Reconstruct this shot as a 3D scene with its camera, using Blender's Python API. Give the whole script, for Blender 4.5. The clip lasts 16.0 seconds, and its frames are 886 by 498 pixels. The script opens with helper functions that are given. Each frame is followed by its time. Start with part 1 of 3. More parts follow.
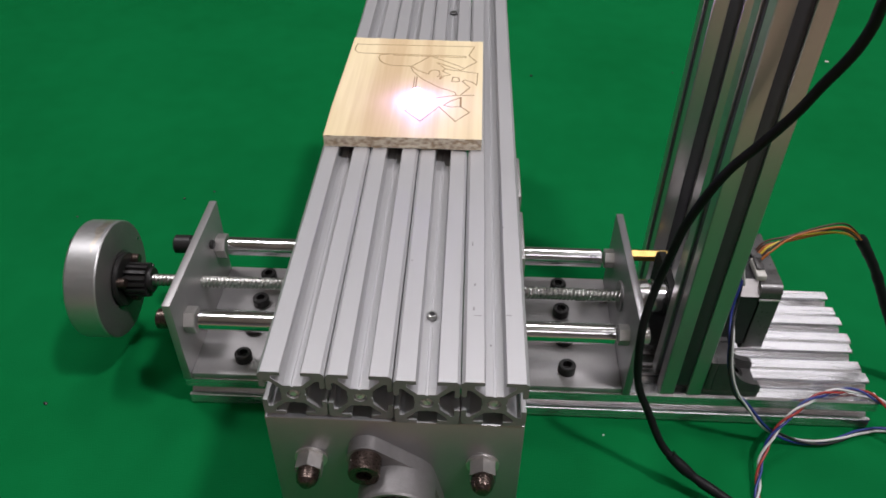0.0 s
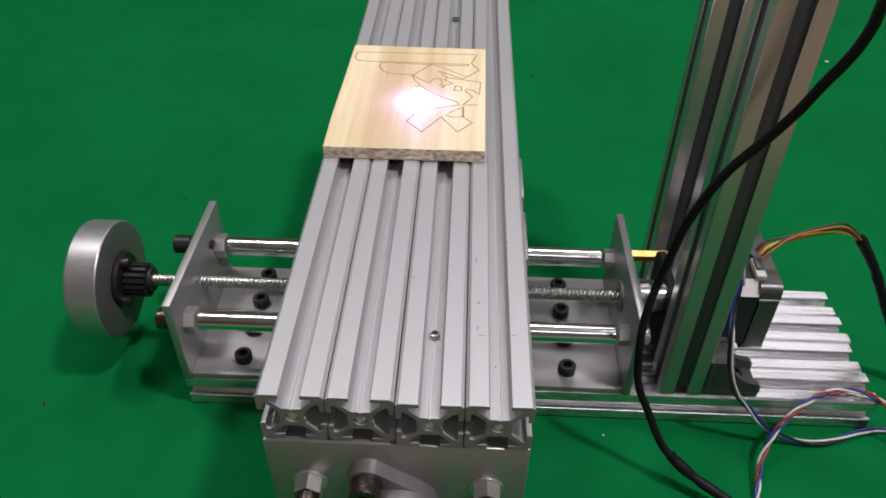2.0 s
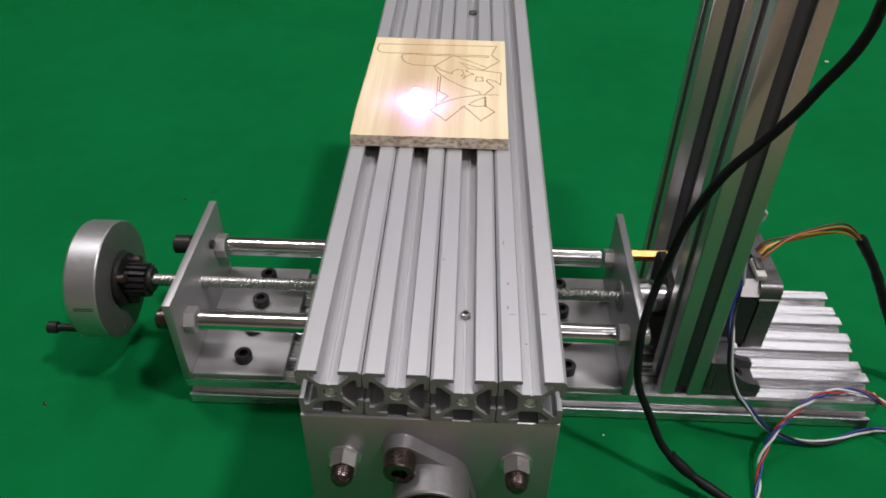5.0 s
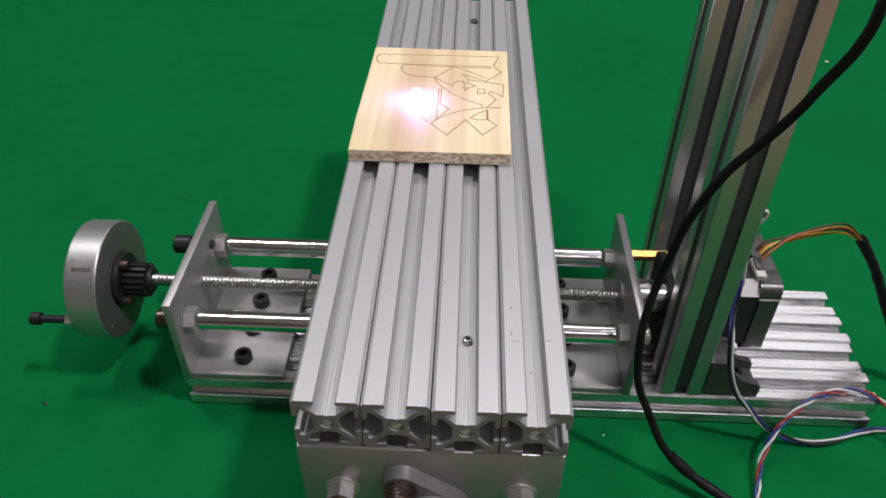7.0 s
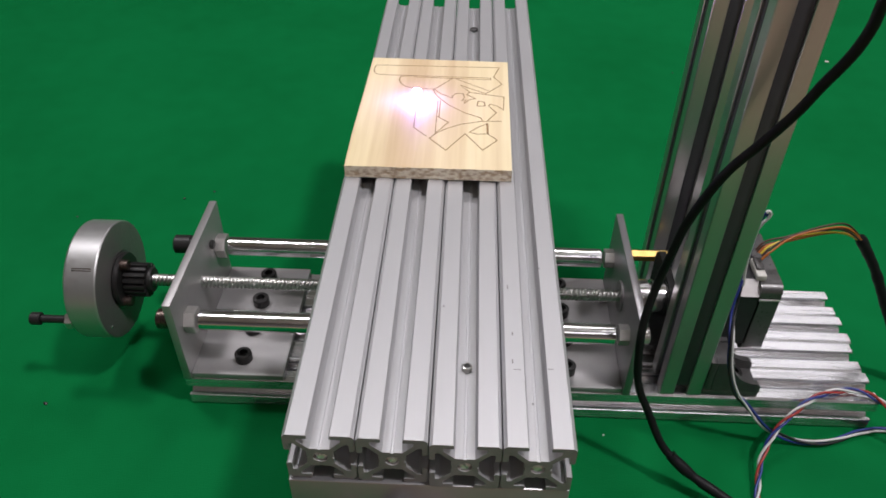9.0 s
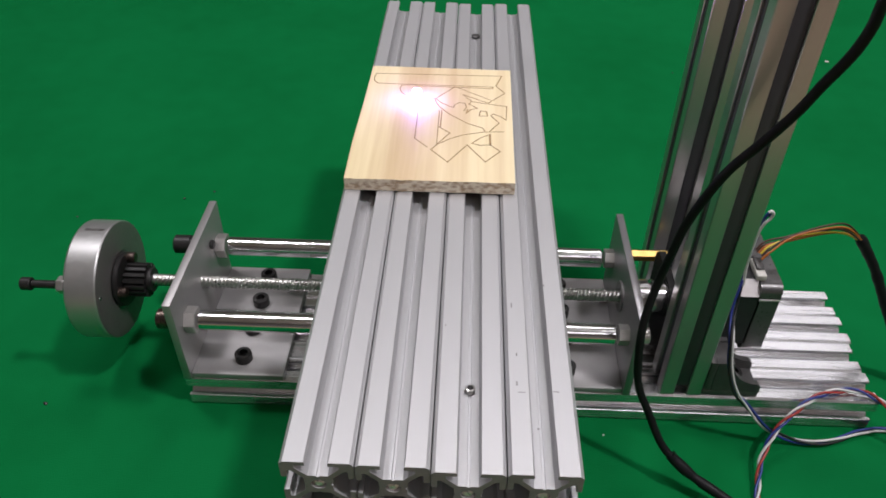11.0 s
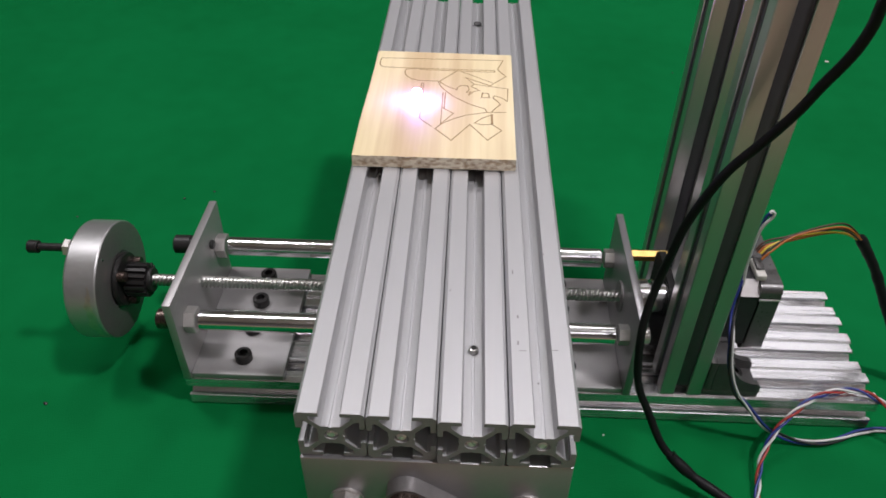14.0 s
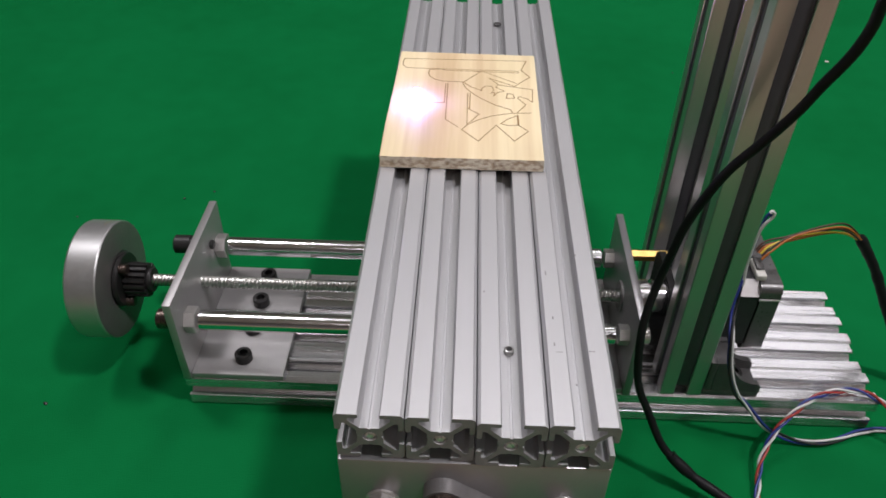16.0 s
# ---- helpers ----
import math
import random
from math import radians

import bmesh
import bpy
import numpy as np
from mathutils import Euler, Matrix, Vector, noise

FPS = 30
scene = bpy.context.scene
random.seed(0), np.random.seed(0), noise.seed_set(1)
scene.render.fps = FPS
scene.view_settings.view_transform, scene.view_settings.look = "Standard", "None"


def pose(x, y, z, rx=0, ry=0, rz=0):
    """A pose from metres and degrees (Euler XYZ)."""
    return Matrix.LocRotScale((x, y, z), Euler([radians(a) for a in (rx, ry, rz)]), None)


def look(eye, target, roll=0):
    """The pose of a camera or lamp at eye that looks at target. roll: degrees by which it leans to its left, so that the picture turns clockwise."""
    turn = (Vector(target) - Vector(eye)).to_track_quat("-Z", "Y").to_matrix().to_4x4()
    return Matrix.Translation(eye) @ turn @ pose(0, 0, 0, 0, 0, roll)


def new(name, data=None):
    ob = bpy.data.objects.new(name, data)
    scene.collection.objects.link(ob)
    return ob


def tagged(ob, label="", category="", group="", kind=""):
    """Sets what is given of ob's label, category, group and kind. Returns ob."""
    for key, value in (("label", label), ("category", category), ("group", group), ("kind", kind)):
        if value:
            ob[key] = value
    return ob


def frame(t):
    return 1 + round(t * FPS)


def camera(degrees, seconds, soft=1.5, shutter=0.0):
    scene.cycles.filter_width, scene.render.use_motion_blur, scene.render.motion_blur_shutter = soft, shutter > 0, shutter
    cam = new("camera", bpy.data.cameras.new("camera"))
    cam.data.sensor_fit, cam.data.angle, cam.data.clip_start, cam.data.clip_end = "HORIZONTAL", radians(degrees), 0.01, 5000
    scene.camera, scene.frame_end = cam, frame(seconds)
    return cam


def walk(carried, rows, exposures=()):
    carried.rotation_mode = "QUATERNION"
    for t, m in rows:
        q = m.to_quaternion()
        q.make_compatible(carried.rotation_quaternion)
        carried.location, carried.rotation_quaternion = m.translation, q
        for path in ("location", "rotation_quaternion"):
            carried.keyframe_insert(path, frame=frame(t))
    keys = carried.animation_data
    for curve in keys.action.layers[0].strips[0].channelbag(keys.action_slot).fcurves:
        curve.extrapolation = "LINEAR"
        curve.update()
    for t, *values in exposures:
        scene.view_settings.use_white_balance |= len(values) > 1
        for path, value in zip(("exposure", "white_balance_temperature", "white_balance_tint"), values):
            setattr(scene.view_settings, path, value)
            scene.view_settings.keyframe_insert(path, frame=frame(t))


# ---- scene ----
cam = camera(60.35, 16.0, soft=1.7)
MM = 0.001
EYE = Vector((137.46, -244.05, 314.93)) * MM
AIM = Vector((math.sin(-0.03132) * math.cos(0.70038), math.cos(-0.03132) * math.cos(0.70038), -math.sin(0.70038)))
walk(cam, [(0, look(EYE, EYE + AIM, 0.746)), (16.0, look(EYE, EYE + AIM, 0.746))], exposures=[(0, -0.37), (16.0, -0.37)])

# ---- light: a hall lit from its ceiling ----
world = bpy.data.worlds.new("hall_air")
scene.world = world
world.use_nodes = True
world.node_tree.nodes["Background"].inputs[0].default_value = (0.9, 0.95, 1.0, 1)
world.node_tree.nodes["Background"].inputs[1].default_value = 0.02


def unseen_ceiling_lamp(x, y, z, sx, sy, watts, colour):
    data = bpy.data.lights.new("unseen_ceiling_lamp", "AREA")
    data.shape, data.size, data.size_y, data.energy, data.color = "RECTANGLE", sx, sy, watts, colour
    ob = new("unseen_ceiling_lamp", data)
    ob.location = (x, y, z)
    return ob


# Last row: an unseen strip added to glint base edges and lift front faces.
for lx, ly, watts, sx, sy in ((1.2, -0.42, 62, 0.22, 0.22), (2.3, -0.2, 20, 0.4, 0.4), (-0.75, 0.55, 36, 0.4, 0.4), (0.4, 1.3, 20, 0.5, 0.5), (1.9, 2.8, 12, 1.2, 1.2), (0.7, -2.25, 18, 2.2, 0.4)):
    unseen_ceiling_lamp(lx, ly, 2.75, sx, sy, watts, (1.0, 0.955, 1.0))


# ---- materials ----
def material(name, colour, rough=0.5, metal=0.0, vary=0.12, scale=60.0, bump=0.0, bump_scale=400.0, stretch=(1, 1, 1), rough_vary=0.08, spec=0.5):
    """A surface with mottling at a broad and a fine scale, and fine relief; scales in 1/m, stretch per axis for brushed grain."""
    m = bpy.data.materials.new(name)
    m.use_nodes = True
    n, l = m.node_tree.nodes, m.node_tree.links
    b = n["Principled BSDF"]
    tc, mp = n.new("ShaderNodeTexCoord"), n.new("ShaderNodeMapping")
    mp.inputs["Scale"].default_value = stretch
    l.new(tc.outputs["Object"], mp.inputs[0])
    a, f = n.new("ShaderNodeTexNoise"), n.new("ShaderNodeTexNoise")
    a.inputs["Scale"].default_value, a.inputs["Detail"].default_value = scale, 4
    f.inputs["Scale"].default_value, f.inputs["Detail"].default_value = bump_scale, 5
    l.new(mp.outputs[0], a.inputs[0]), l.new(mp.outputs[0], f.inputs[0])
    mix = n.new("ShaderNodeMath")
    mix.operation = "MULTIPLY_ADD"
    l.new(f.outputs[0], mix.inputs[0])
    mix.inputs[1].default_value = 0.5
    l.new(a.outputs[0], mix.inputs[2])
    ramp = n.new("ShaderNodeMapRange")
    ramp.inputs[1].default_value, ramp.inputs[2].default_value = 0.4, 1.1
    ramp.inputs[3].default_value, ramp.inputs[4].default_value = 1 - vary, 1 + vary
    l.new(mix.outputs[0], ramp.inputs[0])
    col = n.new("ShaderNodeVectorMath")
    col.operation = "SCALE"
    col.inputs[0].default_value = colour
    l.new(ramp.outputs[0], col.inputs["Scale"])
    l.new(col.outputs[0], b.inputs["Base Color"])
    rr = n.new("ShaderNodeMapRange")
    rr.inputs[1].default_value, rr.inputs[2].default_value = 0.3, 0.7
    rr.inputs[3].default_value, rr.inputs[4].default_value = max(rough - rough_vary, 0.02), min(rough + rough_vary, 1)
    l.new(f.outputs[0], rr.inputs[0])
    l.new(rr.outputs[0], b.inputs["Roughness"])
    b.inputs["Metallic"].default_value = metal
    b.inputs["Specular IOR Level"].default_value = spec
    if bump:
        bp = n.new("ShaderNodeBump")
        bp.inputs["Strength"].default_value, bp.inputs["Distance"].default_value = bump, 0.0004
        l.new(f.outputs[0], bp.inputs["Height"])
        l.new(bp.outputs[0], b.inputs["Normal"])
    return m


ANODISED = material("anodised_aluminium", (0.52, 0.52, 0.53), 0.46, 0.55, 0.025, 60, 0.08, 900, (1, 0.05, 1), 0.03)
ANODISED_X = material("anodised_aluminium_base", (0.68, 0.68, 0.70), 0.25, 0.9, 0.06, 60, 0.25, 500, (0.03, 1, 1), 0.05)
ANODISED_Z = material("anodised_aluminium_column", (0.50, 0.49, 0.485), 0.30, 0.88, 0.04, 25, 0.0, 900, (1, 1, 0.12), 0.015)
SAWN = material("sawn_aluminium", (0.25, 0.24, 0.25), 0.42, 0.25, 0.2, 200, 0.1, 1500)
PLATE = material("brushed_aluminium_plate", (0.44, 0.43, 0.43), 0.46, 0.77, 0.10, 40, 0.0, 700, (1, 1, 0.6), 0.015)
# Darker copy of the plate: shade and dark reflections put into its colour.
SHADED_PLATE = material("shaded_aluminium_plate", (0.33, 0.325, 0.335), 0.36, 0.72, 0.06, 40, 0.0, 700, (1, 1, 0.6), 0.015)
TURNED = material("turned_aluminium", (0.52, 0.52, 0.52), 0.40, 0.85, 0.06, 60, 0.02, 500, rough_vary=0.05)
# Duller wheel face; the dark surroundings it mirrors are put into its colour.
TURNED_SHADED = material("dull_shaded_turned_face", (0.28, 0.27, 0.265), 0.46, 0.8, 0.08, 90, 0.03, 700)
FOOT = material("grey_milled_foot_plate", (0.37, 0.36, 0.36), 0.50, 0.55, 0.12, 60, 0.03, 600)
# Painted shade for the insides of the column slots.
SLOT_SHADE = material("dark_grey_slot_shade", (0.050, 0.049, 0.058), 0.5, 0.0, 0.15, 90, 0.02, 700)
ALLOY = material("dull_cast_alloy", (0.58, 0.56, 0.56), 0.42, 0.75, 0.1, 120, 0.05, 900)
CHROME = material("polished_steel_rod", (0.80, 0.80, 0.82), 0.15, 1.0, 0.04, 40, 0, 600, rough_vary=0.03)
SCREW = material("threaded_steel", (0.54, 0.53, 0.51), 0.32, 1.0, 0.12, 150, 0.0, 800)
STEEL = material("zinc_plated_steel", (0.62, 0.60, 0.58), 0.36, 0.85, 0.12, 200, 0.1, 900)
BLACK_STEEL = material("black_oxide_steel", (0.022, 0.021, 0.021), 0.42, 0.3, 0.3, 300, 0.2, 1500)
BROWN_STEEL = material("worn_brown_bolt_steel", (0.12, 0.09, 0.078), 0.3, 0.9, 0.35, 500, 0.2, 1500)
STAIN = material("brown_oil_stain", (0.58, 0.54, 0.48), 0.38, 0.9, 0.2, 300)
# Pale screw ends: the lamp glint on them is put into the colour.
GLINT = material("glint_pale_screw_tip", (0.80, 0.78, 0.76), 0.28, 0.55, 0.1, 300)
SCUFF = material("grey_scuff", (0.26, 0.25, 0.25), 0.6, 0.3, 0.3, 900)
BRASS = material("brass", (0.36, 0.24, 0.08), 0.42, 1.0, 0.1, 200)
MOTOR_CAP = material("grey_cast_motor_cap", (0.115, 0.112, 0.112), 0.34, 0.6, 0.1, 150, 0.03, 900)
CAST = material("cast_zinc_housing", (0.27, 0.26, 0.26), 0.48, 0.7, 0.15, 250, 0.3, 1200)
BRACKET = material("dark_cast_bracket", (0.12, 0.118, 0.118), 0.40, 0.6, 0.15, 200, 0.08, 1200)
MOTOR = material("black_motor_lamination", (0.025, 0.025, 0.027), 0.42, 0.4, 0.2, 200, 0.2, 1200)
MATT_BLACK = material("matt_black_paint", (0.012, 0.012, 0.012), 0.7, 0.0, 0.2, 200, 0.1, 900, spec=0.2)
BLACK_RUBBER = material("black_cable_sheath", (0.008, 0.008, 0.009), 0.5, 0.0, 0.2, 120, 0.1, 600, spec=0.18)
WHITE_PLASTIC = material("white_connector_plastic", (0.52, 0.51, 0.47), 0.45, 0.0, 0.08, 200)
WIRES = {k: material(k + "_wire_insulation", c, 0.42, 0.0, 0.1, 200) for k, c in {
    "red": (0.30, 0.022, 0.018), "black": (0.012, 0.012, 0.013), "orange": (0.36, 0.10, 0.014), "yellow": (0.58, 0.42, 0.03), "brown": (0.05, 0.018, 0.01),
    "blue": (0.015, 0.03, 0.20), "white": (0.58, 0.58, 0.57)}.items()}
BURN = material("laser_burnt_wood", (0.33, 0.215, 0.095), 0.8, 0.0, 0.4, 800)
CEILING = material("white_ceiling_paint", (0.75, 0.75, 0.74), 0.8, 0.0, 0.04, 3, 0.1, 80)
FLOOR = material("dull_brown_floor", (0.30, 0.21, 0.135), 0.6, 0.0, 0.15, 8, 0.1, 90)
PAINT = material("dull_wall_paint", (0.30, 0.29, 0.29), 0.7, 0.0, 0.05, 3, 0.1, 80)


def carpet_material():
    m = bpy.data.materials.new("green_needle_felt")
    m.use_nodes = True
    n, l = m.node_tree.nodes, m.node_tree.links
    b = n["Principled BSDF"]
    tc = n.new("ShaderNodeTexCoord")
    broad, mid, fine = (n.new("ShaderNodeTexNoise") for _ in range(3))
    for t, s, d in ((broad, 9, 3), (mid, 55, 4), (fine, 1400, 3)):
        t.inputs["Scale"].default_value, t.inputs["Detail"].default_value = s, d
        l.new(tc.outputs["Object"], t.inputs[0])
    add = n.new("ShaderNodeMath")
    add.operation = "MULTIPLY_ADD"
    l.new(mid.outputs[0], add.inputs[0])
    add.inputs[1].default_value = 0.5
    l.new(broad.outputs[0], add.inputs[2])
    ad2 = n.new("ShaderNodeMath")
    ad2.operation = "MULTIPLY_ADD"
    l.new(fine.outputs[0], ad2.inputs[0])
    ad2.inputs[1].default_value = 0.2
    l.new(add.outputs[0], ad2.inputs[2])
    ramp = n.new("ShaderNodeValToRGB")
    ramp.color_ramp.elements[0].position, ramp.color_ramp.elements[0].color = 0.55, (0.0022, 0.117, 0.0290, 1)
    ramp.color_ramp.elements[1].position, ramp.color_ramp.elements[1].color = 1.25, (0.0030, 0.142, 0.0375, 1)
    l.new(ad2.outputs[0], ramp.inputs[0])
    l.new(ramp.outputs[0], b.inputs["Base Color"])
    b.inputs["Roughness"].default_value = 0.85
    b.inputs["Specular IOR Level"].default_value = 0.02
    bp = n.new("ShaderNodeBump")
    bp.inputs["Strength"].default_value, bp.inputs["Distance"].default_value = 0.35, 0.0008
    l.new(fine.outputs[0], bp.inputs["Height"])
    l.new(bp.outputs[0], b.inputs["Normal"])
    return m


def wood_material(name, end_grain=False):
    """Planed softwood with staves and grain along y, or its torn sawn end with flakes across."""
    m = bpy.data.materials.new(name)
    m.use_nodes = True
    n, l = m.node_tree.nodes, m.node_tree.links
    b = n["Principled BSDF"]
    tc = n.new("ShaderNodeTexCoord")

    def layer(scale, detail, stretch):
        mp, t = n.new("ShaderNodeMapping"), n.new("ShaderNodeTexNoise")
        mp.inputs["Scale"].default_value = stretch
        t.inputs["Scale"].default_value, t.inputs["Detail"].default_value = scale, detail
        l.new(tc.outputs["Object"], mp.inputs[0]), l.new(mp.outputs[0], t.inputs[0])
        return t.outputs[0]

    def blend(value, lo, hi, dark, light):
        ramp = n.new("ShaderNodeValToRGB")
        e = ramp.color_ramp.elements
        e[0].position, e[1].position, e[0].color, e[1].color = lo, hi, (*dark, 1), (*light, 1)
        l.new(value, ramp.inputs[0])
        return ramp.outputs[0]

    def times(a, c):
        mix = n.new("ShaderNodeMix")
        mix.data_type, mix.blend_type = "RGBA", "MULTIPLY"
        mix.inputs["Factor"].default_value = 1.0
        l.new(a, mix.inputs["A"]), l.new(c, mix.inputs["B"])
        return mix.outputs["Result"]

    if end_grain:
        flakes = layer(330, 4, (1, 1, 1.9))
        col = times(blend(flakes, 0.38, 0.56, (0.58, 0.42, 0.27), (0.97, 0.87, 0.70)), blend(layer(60, 2, (1, 0.1, 0.1)), 0.35, 0.65, (0.88, 0.86, 0.84), (1, 1, 1)))
        height, strength = flakes, 1.0
    else:
        staves = layer(95, 1, (1, 0.035, 1))
        patches = layer(42, 2, (1, 0.3, 1))
        grain = layer(700, 4, (1, 0.035, 1))
        col = times(blend(staves, 0.38, 0.62, (0.72, 0.55, 0.335), (0.90, 0.765, 0.50)), blend(patches, 0.36, 0.62, (0.90, 0.89, 0.84), (1, 1, 1)))
        col = times(col, blend(grain, 0.3, 0.7, (0.93, 0.91, 0.87), (1, 1, 1)))
        height, strength = grain, 0.1
    l.new(col, b.inputs["Base Color"])
    b.inputs["Roughness"].default_value = 0.6
    bp = n.new("ShaderNodeBump")
    bp.inputs["Strength"].default_value, bp.inputs["Distance"].default_value = strength, 0.0008
    l.new(height, bp.inputs["Height"])
    l.new(bp.outputs[0], b.inputs["Normal"])
    return m


WOOD, END_GRAIN, FELT = wood_material("pale_planed_softwood"), wood_material("sawn_end_grain", True), carpet_material()
GLOW = bpy.data.materials.new("laser_light")
GLOW.use_nodes = True
_g = GLOW.node_tree.nodes
_em = _g.new("ShaderNodeEmission")
_em.inputs[0].default_value, _em.inputs[1].default_value = (0.41, 0.27, 1.0, 1), 220.0
GLOW.node_tree.links.new(_em.outputs[0], _g["Material Output"].inputs[0])

# ---- building helpers; all sizes below in millimetres ----
ORIGIN = {}


def thing(name, at, label, category, group="", kind=""):
    ob = new(name)
    ob.empty_display_size = 0.01
    ORIGIN[ob] = Vector(at)
    ob.location = Vector(at) * MM
    return tagged(ob, label, category, group, kind)


def finish(bm, name, materials, smooth=True):
    bmesh.ops.recalc_face_normals(bm, faces=bm.faces)
    me = bpy.data.meshes.new(name)
    bm.to_mesh(me)
    bm.free()
    for m in materials if isinstance(materials, (list, tuple)) else [materials]:
        me.materials.append(m)
    if smooth:
        me.polygons.foreach_set("use_smooth", [True] * len(me.polygons))
        me.set_sharp_from_angle(angle=radians(26))
    return me


def part(name, bm, materials, parent, label="", at=(0, 0, 0)):
    """Links a bmesh, or a finished mesh, as one part under parent. The mesh is in millimetres round the point at."""
    if isinstance(bm, bmesh.types.BMesh):
        bmesh.ops.scale(bm, vec=(MM, MM, MM), verts=bm.verts)
        me = finish(bm, name, materials)
    else:
        me = bm
    ob = new(name, me)
    ob.parent = parent
    ORIGIN[ob] = Vector(at)
    ob.location = (Vector(at) - ORIGIN[parent]) * MM
    return tagged(ob, label)


def box(x0, x1, y0, y1, z0, z1, bevel=0.3, bm=None):
    bm = bm or bmesh.new()
    made = bmesh.ops.create_cube(bm, size=1)["verts"]
    bmesh.ops.scale(bm, vec=(x1 - x0, y1 - y0, z1 - z0), verts=made)
    bmesh.ops.translate(bm, vec=((x0 + x1) / 2, (y0 + y1) / 2, (z0 + z1) / 2), verts=made)
    if bevel:
        edges = list({e for v in made for e in v.link_edges})
        bmesh.ops.bevel(bm, geom=edges, offset=bevel, segments=2, affect="EDGES", profile=0.5)
    return bm


TURN = {"x": Matrix.Rotation(radians(90), 4, "Y"), "y": Matrix.Rotation(radians(-90), 4, "X"), "z": Matrix.Identity(4)}


def lathe(profile, axis="z", seg=32, bm=None, at=(0, 0, 0), phase=0.0):
    """A turned body: profile rows of (radius, height along the axis); closed at both ends where the radius is 0."""
    bm = bm or bmesh.new()
    m = Matrix.Translation(at) @ TURN[axis]
    rings = []
    for r, h in profile:
        if r < 1e-6:
            rings.append([bm.verts.new(m @ Vector((0, 0, h)))])
        else:
            rings.append([bm.verts.new(m @ Vector((r * math.cos(phase + 2 * math.pi * i / seg), r * math.sin(phase + 2 * math.pi * i / seg), h))) for i in range(seg)])
    for a, b in zip(rings, rings[1:]):
        for i in range(seg):
            j = (i + 1) % seg
            if len(a) == 1 and len(b) == 1:
                continue
            if len(a) == 1:
                bm.faces.new((a[0], b[i], b[j]))
            elif len(b) == 1:
                bm.faces.new((a[i], a[j], b[0]))
            else:
                bm.faces.new((a[i], a[j], b[j], b[i]))
    return bm


def rod(r, h0, h1, axis, at, seg=24, chamfer=0.4, bm=None):
    return lathe([(0, h0), (r - chamfer, h0), (r, h0 + chamfer), (r, h1 - chamfer), (r - chamfer, h1), (0, h1)], axis, seg, bm, at)


def hexagon(flat, h0, h1, axis, at, bm=None, phase=0.0):
    r = flat / math.sqrt(3)
    return lathe([(0, h0), (r * 0.93, h0), (r, h0 + 0.4), (r, h1 - 0.4), (r * 0.93, h1), (0, h1)], axis, 6, bm, at, phase)


def prism(outline, h0, h1, axis="z", at=(0, 0, 0), holes=()):
    """Extrudes an outline (u, v) with holes along an axis; the two ends get the second material."""
    bm = bmesh.new()
    place = {"z": lambda u, v, h: (u, v, h), "y": lambda u, v, h: (u, h, v), "x": lambda u, v, h: (h, u, v)}[axis]
    for h in (h0, h1):
        edges = []
        for loop in (outline, *holes):
            vs = [bm.verts.new(Vector(place(u, v, h)) + Vector(at)) for u, v in loop]
            edges += [bm.edges.new((a, b)) for a, b in zip(vs, vs[1:] + vs[:1])]
        cap = bmesh.ops.triangle_fill(bm, use_beauty=True, use_dissolve=False, edges=edges)["geom"]
        for f in cap:
            if isinstance(f, bmesh.types.BMFace):
                f.material_index = 1
    bm.verts.ensure_lookup_table()
    half, k = len(bm.verts) // 2, 0
    for loop in (outline, *holes):
        for i in range(len(loop)):
            a, b = k + i, k + (i + 1) % len(loop)
            bm.faces.new((bm.verts[a], bm.verts[b], bm.verts[half + b], bm.verts[half + a]))
        k += len(loop)
    return bm


def slot_profile(c=0.4):
    """The section of a 20 mm T-slot profile with chamfered corners, and its bore."""
    side = [(c - 10, 10), (-3.4, 10), (-3.1, 9.6), (-3.1, 8.4), (-6.1, 8.4), (-6.1, 7.2), (-2.8, 3.9), (-0.5, 3.9), (-0.3, 3.5), (0.3, 3.5), (0.5, 3.9),
            (2.8, 3.9), (6.1, 7.2), (6.1, 8.4), (3.1, 8.4), (3.1, 9.6), (3.4, 10), (10 - c, 10)]
    out = []
    for k in range(4):
        co, si = (1, 0, -1, 0)[k], (0, -1, 0, 1)[k]
        out += [(u * co - v * si, u * si + v * co) for u, v in side]
    bore = [(2.1 * math.cos(a * math.pi / 8), 2.1 * math.sin(a * math.pi / 8)) for a in range(16)]
    return out, bore


SECTION, BORE = slot_profile()
WIDE_SECTION, _ = slot_profile(1.0)


